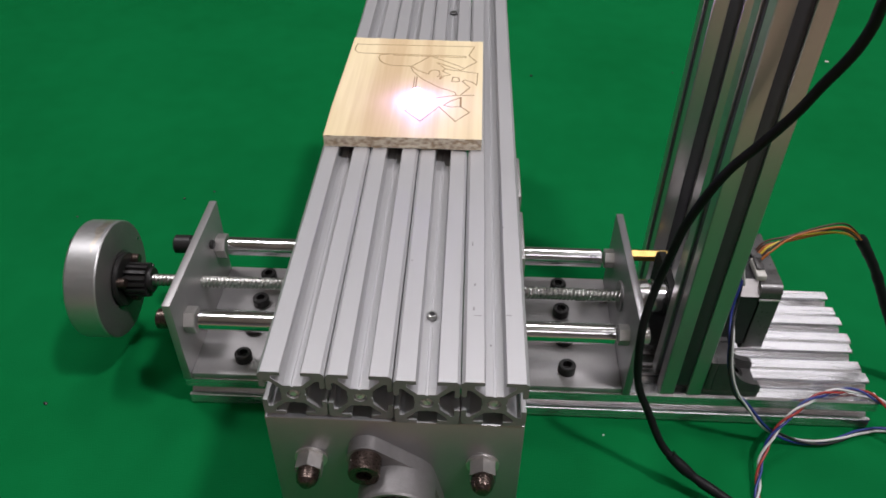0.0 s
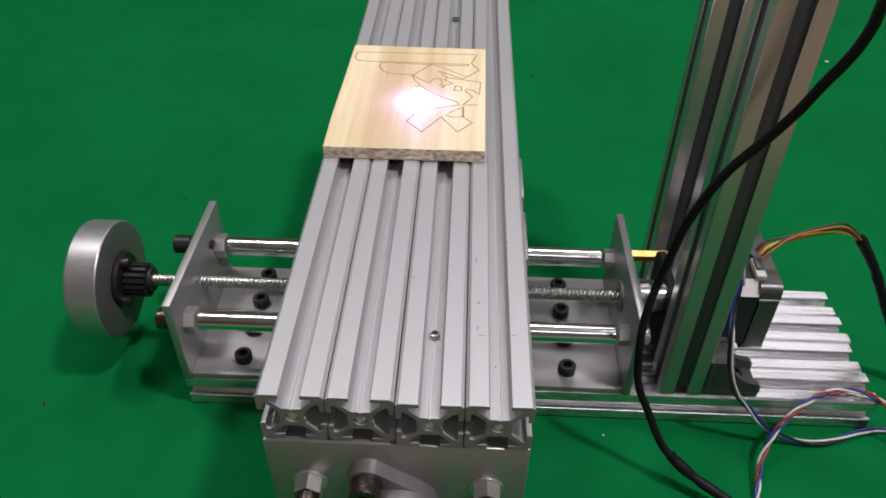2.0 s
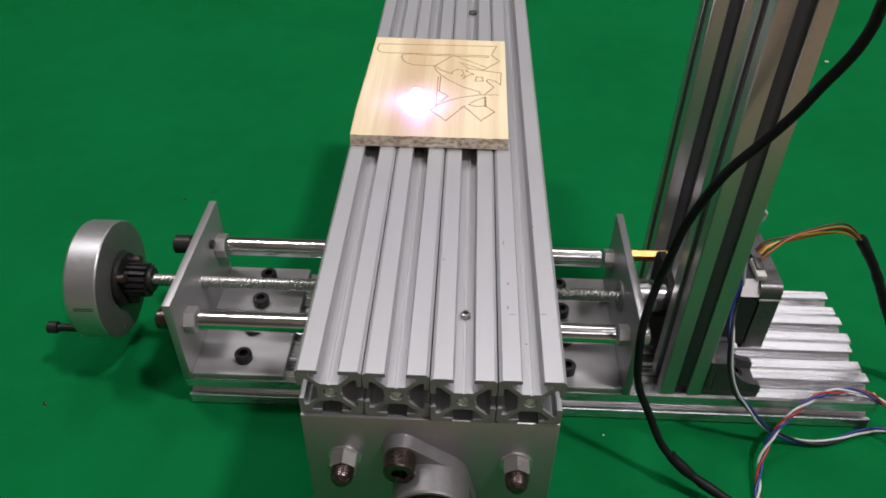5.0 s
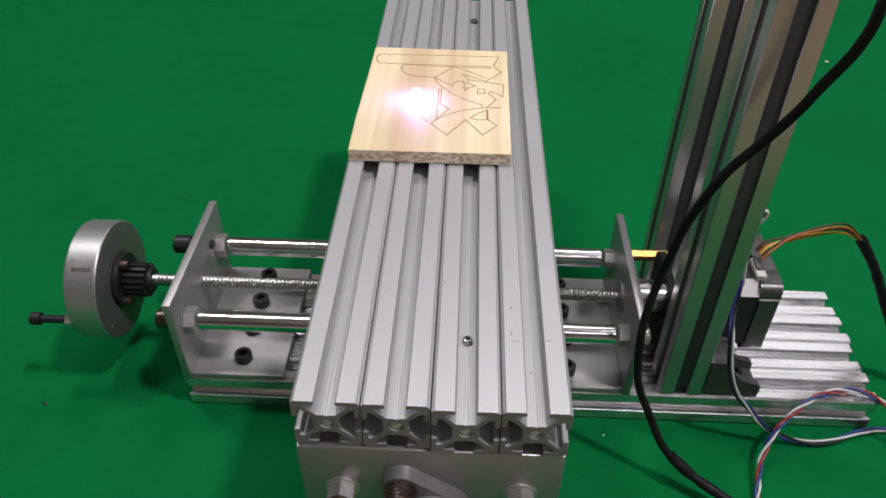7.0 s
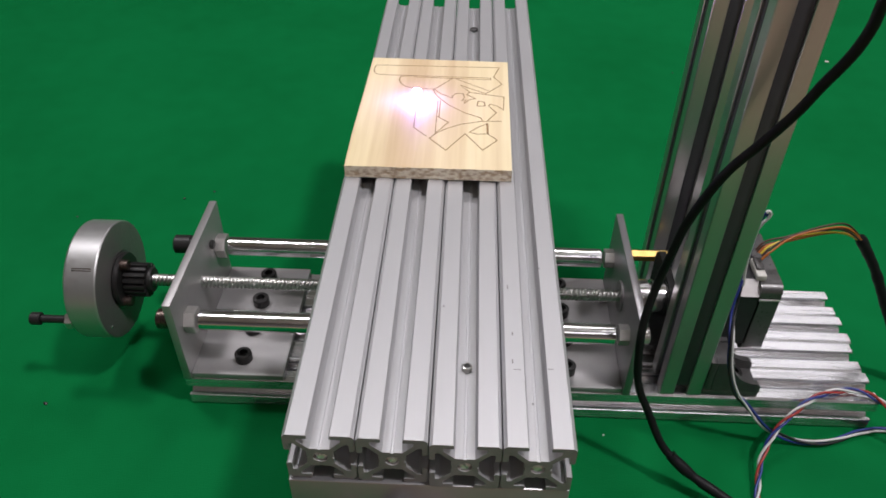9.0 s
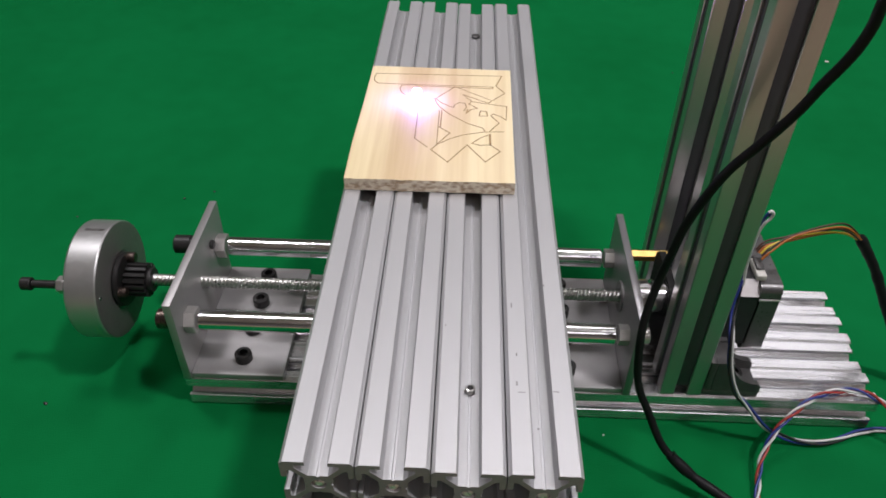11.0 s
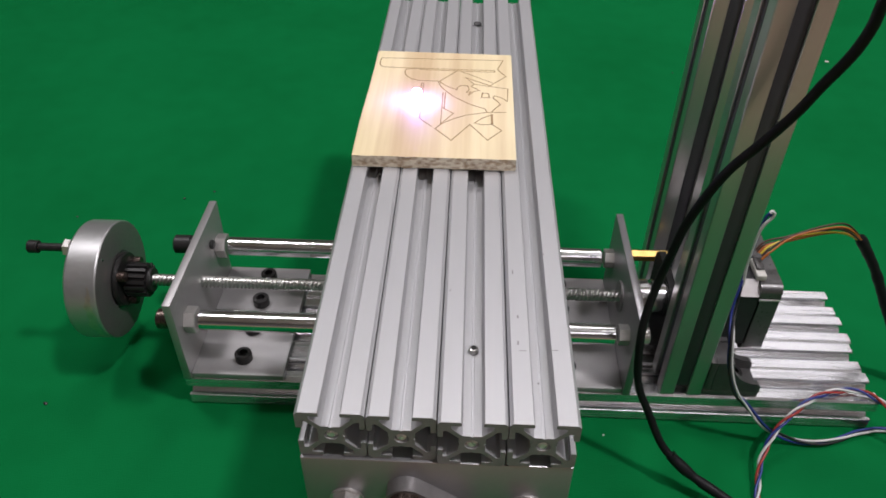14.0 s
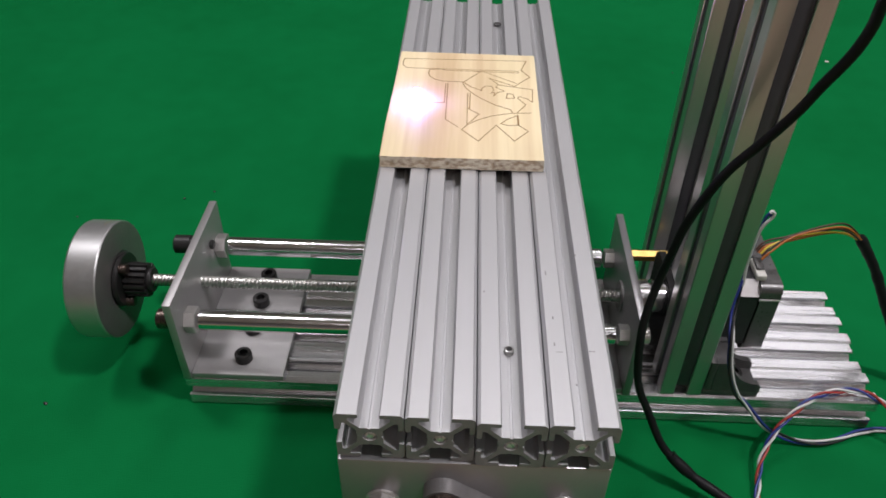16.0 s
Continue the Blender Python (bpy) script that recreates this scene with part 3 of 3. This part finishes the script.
def wood_board():
    wb = thing("wood_board", (BX + 33, BY + 46, BZ), "square pale softwood board with burnt outline lettering, lying on the worktable", "board")
    corners = [(BX + 0.2 + 66 * k / 24, BY + 0.45 * noise.noise(Vector((k * 0.7, 3, 0))) * (0 < k < 24)) for k in range(25)]
    corners += [(BX + 66.8, BY + 93.0), (BX + 1.4, BY + 94.2), (BX + 0.9, BY + 60), (BX + 0.1, BY + 25)]
    bm = prism(corners, 0.15 + BZ, BZ + 5.4, "z")
    for f in bm.faces:
        f.material_index = 1
    bm.normal_update()
    for f in bm.faces:
        if abs(f.normal.z) > 0.5:
            f.material_index = 0
    bmesh.ops.translate(bm, vec=(-BX - 33, -BY - 46, -BZ), verts=bm.verts)
    part("board", bm, [WOOD, END_GRAIN], wb, "", (BX + 33, BY + 46, BZ))
    return wb


BOARD = wood_board()
TOP = BZ + 5.4


def stroke(points, width=0.5, name="burnt_line"):
    """A burnt line through points on the board (millimetres from its near left corner)."""
    bm = bmesh.new()
    p = [Vector(q) for q in points]
    rows = []
    for i, q in enumerate(p):
        a = (q - p[i - 1]).normalized() if i else (p[1] - q).normalized()
        b = (p[i + 1] - q).normalized() if i + 1 < len(p) else a
        n = Vector((-a.y - b.y, a.x + b.x))
        n = n.normalized() if n.length > 0.2 else Vector((-a.y, a.x))
        n *= width / 2 / max(abs(n.dot(Vector((-a.y, a.x)))), 0.45)
        e = (a * -width / 2) if i == 0 else (a * width / 2 if i + 1 == len(p) else Vector((0, 0)))
        rows.append([bm.verts.new((BX + w.x, BY + w.y, z)) for w, z in ((q + e + n, TOP + 0.03), (q + e - n, TOP + 0.03), (q + e - n, TOP - 0.3), (q + e + n, TOP - 0.3))])
    for a, b in zip(rows, rows[1:]):
        for k in range(4):
            bm.faces.new((a[k], a[(k + 1) % 4], b[(k + 1) % 4], b[k]))
    bm.faces.new(rows[0][::-1]), bm.faces.new(rows[-1])
    return part(name, bm, BURN, BOARD)


# the burnt outlines: a long bar with a hook, a bowl under it, a pointed shape with small marks, a crossing
stroke([(3.7, 86.6), (62.6, 87.0), (59.8, 77.3), (63.7, 70.5), (56.2, 61.2), (45.6, 67.8), (44.4, 68.6), (48.8, 62.4), (47.6, 59.8), (51.4, 56.4), (48.6, 55.2), (46.6, 51.9)])
stroke([(3.7, 86.6), (3.2, 83.2), (3.4, 79.6), (5.2, 77.2), (9.9, 76.8), (58.3, 76.2), (58.4, 74.6), (24.0, 75.4), (22.0, 76.6)])
stroke([(22.0, 76.6), (16.5, 75.6), (15.9, 72.4), (17.0, 68.8), (19.4, 66.0), (23.4, 64.4), (32.8, 64.2), (40.8, 75.2)])
stroke([(41.6, 75.2), (50.0, 69.2), (57.2, 64.0)], 0.4)
stroke([(32.9, 63.8), (35.8, 60.0), (40.9, 56.5), (41.4, 59.0), (43.2, 60.9), (45.8, 60.6)])
stroke([(48.8, 62.2), (56.0, 60.4), (64.3, 58.6), (63.8, 46.9), (61.5, 49.9), (58.2, 51.8), (57.2, 50.2), (60.7, 44.4), (56.7, 37.4)])
stroke([(45.8, 60.6), (46.6, 57.0), (45.4, 54.2), (47.2, 55.0), (46.4, 51.8)], 0.45)
stroke([(52.7, 54.2), (55.4, 53.6), (55.8, 50.0), (52.2, 49.7), (52.7, 54.2)])
stroke([(32.2, 63.9), (33.4, 59.6), (35.3, 56.0), (39.8, 50.0), (47.0, 43.5), (53.9, 39.7), (54.5, 37.4)])
stroke([(32.6, 22.0), (35.2, 26.3), (39.9, 30.5), (45.6, 34.0), (54.0, 36.7), (62.6, 37.3)])
stroke([(32.6, 22.0), (35.4, 18.6), (39.7, 13.3), (47.3, 26.3), (54.7, 14.1), (60.8, 22.0), (56.8, 26.8), (52.4, 26.3), (49.2, 27.6), (52.4, 31.6), (56.6, 34.8)])
stroke([(56.7, 34.9), (56.8, 26.9)], 0.9)
stroke([(34.8, 53.4), (34.8, 26.5), (37.3, 30.2)])
stroke([(35.9, 53.8), (35.8, 40.0)])
# the lines that the laser burns during the clip, piece by piece
BURNT = [(0.5, 37.3, 30.2, 38.7, 33.2), (1.0, 38.7, 33.2, 40.1, 35.1), (1.5, 40.1, 35.1, 38.1, 37.0), (2.0, 38.1, 37.0, 36.1, 38.9), (2.3, 36.1, 38.9, 35.2, 40.0),
         (4.6, 31.0, 24.0, 28.6, 26.6), (5.1, 28.6, 26.6, 25.6, 30.2), (10.8, 25.5, 61.8, 24.5, 61.8)]
BURNT += [(5.67 + 0.5 * k, 25.5, 30.2 + 2.9 * k, 25.5, 33.1 + 2.9 * k) for k in range(11)]
BURNT += [(11.3 + 0.5 * k, 24.5, 61.8 - 2.9 * k, 24.5, 58.9 - 2.9 * k) for k in range(6)]
BURNT += [(14.3 + 0.5 * k, 24.5 - 2.75 * k, 44.4, 21.75 - 2.75 * k, 44.4) for k in range(4)]
LATE = [(stroke([(x0, y0), (x1, y1)]), t) for t, x0, y0, x1, y1 in BURNT]

# ---- the laser's point of light ----
SPOT_AT = (115.6, 57.0, TOP)


def laser_spot():
    sp = thing("laser_spot", SPOT_AT, "blinding white-violet point of laser light on the board", "laser spot")
    part("flare", lathe([(0, 2.0), (1.2, 2.3), (2.0, 3.2), (2.2, 4.2), (1.8, 5.4), (1.0, 6.1), (0, 6.4)], "z", 20), GLOW, sp, "", SPOT_AT)
    return sp


SPOT = laser_spot()


def crumbs():
    """Specks lying about on the felt."""
    bm, rnd = bmesh.new(), random.Random(4)
    spots = [(-54.8, 174), (-120, 150), (319.7, 382), (-73, -4.4), (-36.4, 183), (194, 369)]
    for x, y in spots:
        r = rnd.uniform(0.7, 1.3)
        made = bmesh.ops.create_icosphere(bm, subdivisions=1, radius=r)["verts"]
        for v in made:
            v.co = Vector((v.co.x * rnd.uniform(0.7, 1.5), v.co.y * rnd.uniform(0.7, 1.3), v.co.z * 0.6)) + Vector((x, y, 0.5 * r))
    bmesh.ops.scale(bm, vec=(MM, MM, MM), verts=bm.verts)
    tagged(new("crumbs", finish(bm, "crumbs", BLACK_STEEL)), "small dark crumbs scattered on green felt", "crumbs", kind="stuff")


crumbs()


def paper_scraps():
    """Two pale torn bits on the felt."""
    for x, y, r in ((465.8, 412.7, 2.2), (211.3, -10.5, 0.6)):
        sc = thing("paper_scrap", (x, y, 0), "tiny torn scrap of white paper on green felt", "scrap", "paper scraps")
        rnd = random.Random(int(x))
        rim = [(r * rnd.uniform(0.6, 1.2) * math.cos(a * 0.7), r * rnd.uniform(0.5, 0.9) * math.sin(a * 0.7)) for a in range(9)]
        part("paper", prism(rim, 0.1, 0.5, "z", (x, y, 0)), [WHITE_PLASTIC, WHITE_PLASTIC], sc)


paper_scraps()


# ---- cables ----
def cables():
    c = thing("black_cable", (262, -43, 0), "thick black cable hanging past the column to the felt", "cable")
    part("sheath", sweep(BLACK_PATH, 1.82, 18, 6), BLACK_RUBBER, c)
    part("heat_shrink", sweep([(236.5, -33.4, 18.2), (239.9, -35.5, 15.5), (248.1, -40.5, 11), (259.3, -47.4, 8), (276, -58, 4.4)], 2.4, 18, 8, wobble=0.3), BLACK_RUBBER, c, "wrinkled black heat-shrink sleeve")
    return c


BLACK_PATH = [(258, -31, 262), (257, -28, 245), (256.4, -26, 230), (257.0, -24, 220.6), (255.3, -22, 210.5), (251.5, -19, 199.2), (247.7, -16, 187.1), (241.6, -13, 174),
              (233.5, -11, 160.5), (228.4, -9, 146.2), (224.3, -8, 131.7), (221.8, -8, 117.2), (219.5, -8, 101.7), (216.6, -12, 88), (215.6, -16, 75),
              (217.9, -19.9, 52.5), (224.6, -24.6, 37), (232.3, -30.6, 22), (239.9, -35.5, 15.5), (248.1, -40.5, 11), (259.3, -47.4, 8), (276, -58, 4.4), (300, -80, 2.2), (330, -110, 2.2)]
cables()


def motor_leads():
    c = thing("motor_leads", (353, 35, 0), "orange, yellow and brown motor wires arching into a black sleeve", "wires")
    mid = [(277.9, 35, 83), (282, 37, 86.5), (291.8, 40, 89), (308.6, 45, 90.5), (320.9, 48, 89), (331.9, 50, 81.5)]
    for k, col in enumerate(("orange", "brown", "yellow", "orange", "brown", "brown")):
        ph = k * 1.05
        pts = [(x + 0.4 * math.sin(ph + i), y + (k - 2.5) * (1.6 if i < 2 else 0.7), z + (0.9 + (1.6 if 1 < i < 5 else 0)) * math.sin(ph + 0.5 * i)) for i, (x, y, z) in enumerate(mid)]
        part("wire", sweep(pts, 0.48, 16, 6), WIRES[col], c, col + " insulated wire")
    part("sleeve", sweep([(330.5, 50, 83), (335, 49, 77), (342.4, 46, 66.2), (350, 42, 52), (360, 38, 34), (374, 32, 14), (392, 24, 3.2), (420, 10, 3)], 2.5, 18, 8, wobble=0.3), BLACK_RUBBER, c, "black fabric sleeve")
    return c


motor_leads()


def twisted(name, path, cols, label, r=0.66, pitch=26.0, spread=0.95, at=(0, 0, 0)):
    """Thin wires twisted round one another along a path."""
    c = thing(name, at, label, "wires")
    p = [Vector(q) for q in path]
    fine = []
    p = [p[0] * 2 - p[1]] + p + [p[-1] * 2 - p[-2]]
    for i in range(1, len(p) - 2):
        for k in range(10):
            t = k / 10
            a, b, e, d = p[i - 1:i + 3]
            fine.append(0.5 * (2 * b + (e - a) * t + (2 * a - 5 * b + 4 * e - d) * t * t + (3 * b - a - 3 * e + d) * t ** 3))
    run = 0.0
    tracks = [[] for _ in cols]
    for i, q in enumerate(fine):
        if i:
            run += (q - fine[i - 1]).length
        t = (fine[min(i + 1, len(fine) - 1)] - fine[max(i - 1, 0)]).normalized()
        u = (Vector((0.1, 0.2, 1)) - t * Vector((0.1, 0.2, 1)).dot(t)).normalized()
        v = t.cross(u)
        for k, tr in enumerate(tracks):
            a = 2 * math.pi * (k / len(cols) + run / pitch)
            tr.append(q + (u * math.cos(a) + v * math.sin(a)) * spread)
    for col, tr in zip(cols, tracks):
        part("wire", sweep(tr, r, 16, 1), WIRES[col], c, col + " insulated wire")
    return c


SIGNAL = twisted("signal_wires", [(266.7, 20, 80), (265.2, 14, 66), (263.1, 2, 58), (263.8, -4, 46.7), (268, -8, 35), (276, -9, 25),
                         (288, -11, 12), (301, -11, 4), (314, -12, 2.4), (327, -9, 2.4), (340, -4, 2.4), (356, -2, 2.4), (400, -8, 2.4)],
                 ("blue", "white", "black"), "blue, white and black wires hanging beside the column to the felt", pitch=74, r=0.6, at=(301, -11, 0))
# their springy upper end, which creeps out from behind the column
HINGE = (266.7, 20, 80)
LOOSE = part("loose_end", sweep([(0, 0, -3), (0.5, 1, 5), (1.1, 2, 24), (1.5, 2, 30), (2.0, 2, 34.6), (3.0, 2, 36.6), (3.8, 2, 35.2)], 0.7, 14, 6), WIRES["blue"], SIGNAL, "loose blue wire end", HINGE)
ORIGIN[LOOSE] = Vector(HINGE)
part("wire", sweep([(1.0, -1, -3), (0.2, 0, 8), (0.2, 0.6, 18), (0.7, 0.8, 27), (2.0, 0.8, 32), (3.6, 0.8, 34.4), (4.4, 0.8, 37), (3.4, 0.8, 38.6), (2.2, 0.8, 38)], 0.7, 14, 6), WIRES["white"], LOOSE, "loose white wire end", HINGE)
twisted("power_wires", [(268, -75, 2.4), (274, -56, 2.4), (277.3, -44.7, 2.4), (280, -35, 4), (283, -26, 8), (290, -16, 15), (300, -8, 20.5), (312, 0, 22.6), (325.6, 5, 22.4), (338, 4, 22.2), (348, -4, 20), (366, -18, 8), (392, -34, 2.4)],
        ("red", "blue", "white"), "red, blue and white twisted wires curling over the base end", pitch=25, r=0.6, at=(277, -45, 0))


# ---- the clip's movements ----
# seconds, slide across, slide along (millimetres from the place at 3.5 s)
SLIDE = [(0, -5.52, -4.42), (0.5, -6.91, -7.53), (1.0, -8.2, -9.39), (1.5, -6.22, -11.11), (2.0, -4.24, -13.05), (2.25, -3.33, -14.2),
         (2.5, -2.98, -13.92), (3.0, -1.57, -7.99), (3.5, 0, 0), (3.85, 0.55, 2.3), (4.0, 0.8, 2.23), (4.2, 1.7, 1.3), (5.17, 6.3, -4.3), (6.3, 6.35, -10.7),
         (6.5, 6.35, -11.9), (7.0, 6.35, -14.85), (7.5, 6.35, -17.75), (8.0, 6.35, -20.65), (8.5, 6.35, -23.5), (9.0, 6.35, -26.45), (9.2, 6.35, -27.6),
         (10.63, 6.35, -36.0), (10.83, 7.35, -36.0), (11.3, 7.37, -33.3), (11.5, 7.37, -32.1), (12.0, 7.4, -29.15), (12.5, 7.4, -26.2), (13.0, 7.4, -23.4),
         (13.5, 7.4, -20.4), (13.8, 7.42, -18.85), (14.0, 8.29, -18.8), (14.5, 11.1, -18.8), (15.0, 13.87, -18.8), (15.5, 16.65, -18.8), (16.0, 19.5, -18.8)]
LASER_OFF, LASER_ON = 2.3, 3.9


def slide_at(t):
    for (t0, x0, y0), (t1, x1, y1) in zip(SLIDE, SLIDE[1:]):
        if t <= t1:
            k = (t - t0) / (t1 - t0)
            return x0 + (x1 - x0) * k, y0 + (y1 - y0) * k
    return SLIDE[-1][1:]


def shifted(ob, dx, dy, dz=0.0):
    o = ORIGIN[ob]
    return pose((o.x + dx) * MM, (o.y + dy) * MM, (o.z + dz) * MM)


def motions():
    rows = [(i / 10, *slide_at(i / 10)) for i in range(161)]
    walk(TABLE, [(t, shifted(TABLE, x, y)) for t, x, y in rows])
    walk(BOARD, [(t, shifted(BOARD, x, y)) for t, x, y in rows])
    walk(CARRIAGE, [(t, shifted(CARRIAGE, x, 0)) for t, x, y in rows])
    walk(SPINDLE, [(t, pose(0, AY * MM, AZ * MM, 113.5 - 44.6 * x)) for t, x, y in rows])
    lean = [(0, 11.5), (2.0, 9.7), (3.2, 8.6), (4.0, 6.9), (6.3, 4.6), (7.5, 4.0), (9.0, 2.3), (11.5, 0.3), (13.0, 0.0), (16.0, 0.0)]
    foot = LOOSE.location.copy()
    walk(LOOSE, [(t, Matrix.Translation(foot) @ pose(0, 0, 0, 0, -a, 0)) for t, a in lean])
    on, off = shifted(SPOT, 0, 0), shifted(SPOT, 0, 0, -6.6)
    walk(SPOT, [(0, on), (LASER_OFF, on), (LASER_OFF + 0.1, off), (LASER_ON - 0.1, off), (LASER_ON, on), (16.0, on)])
    for ob, t in LATE:
        o = ob.location.copy()
        up, down = Matrix.Translation(o), Matrix.Translation(o + Vector((0, 0, -0.6 * MM)))
        walk(ob, [(0, down), (max(t - 0.1, 0.05), down), (t, up), (16.0, up)])


motions()
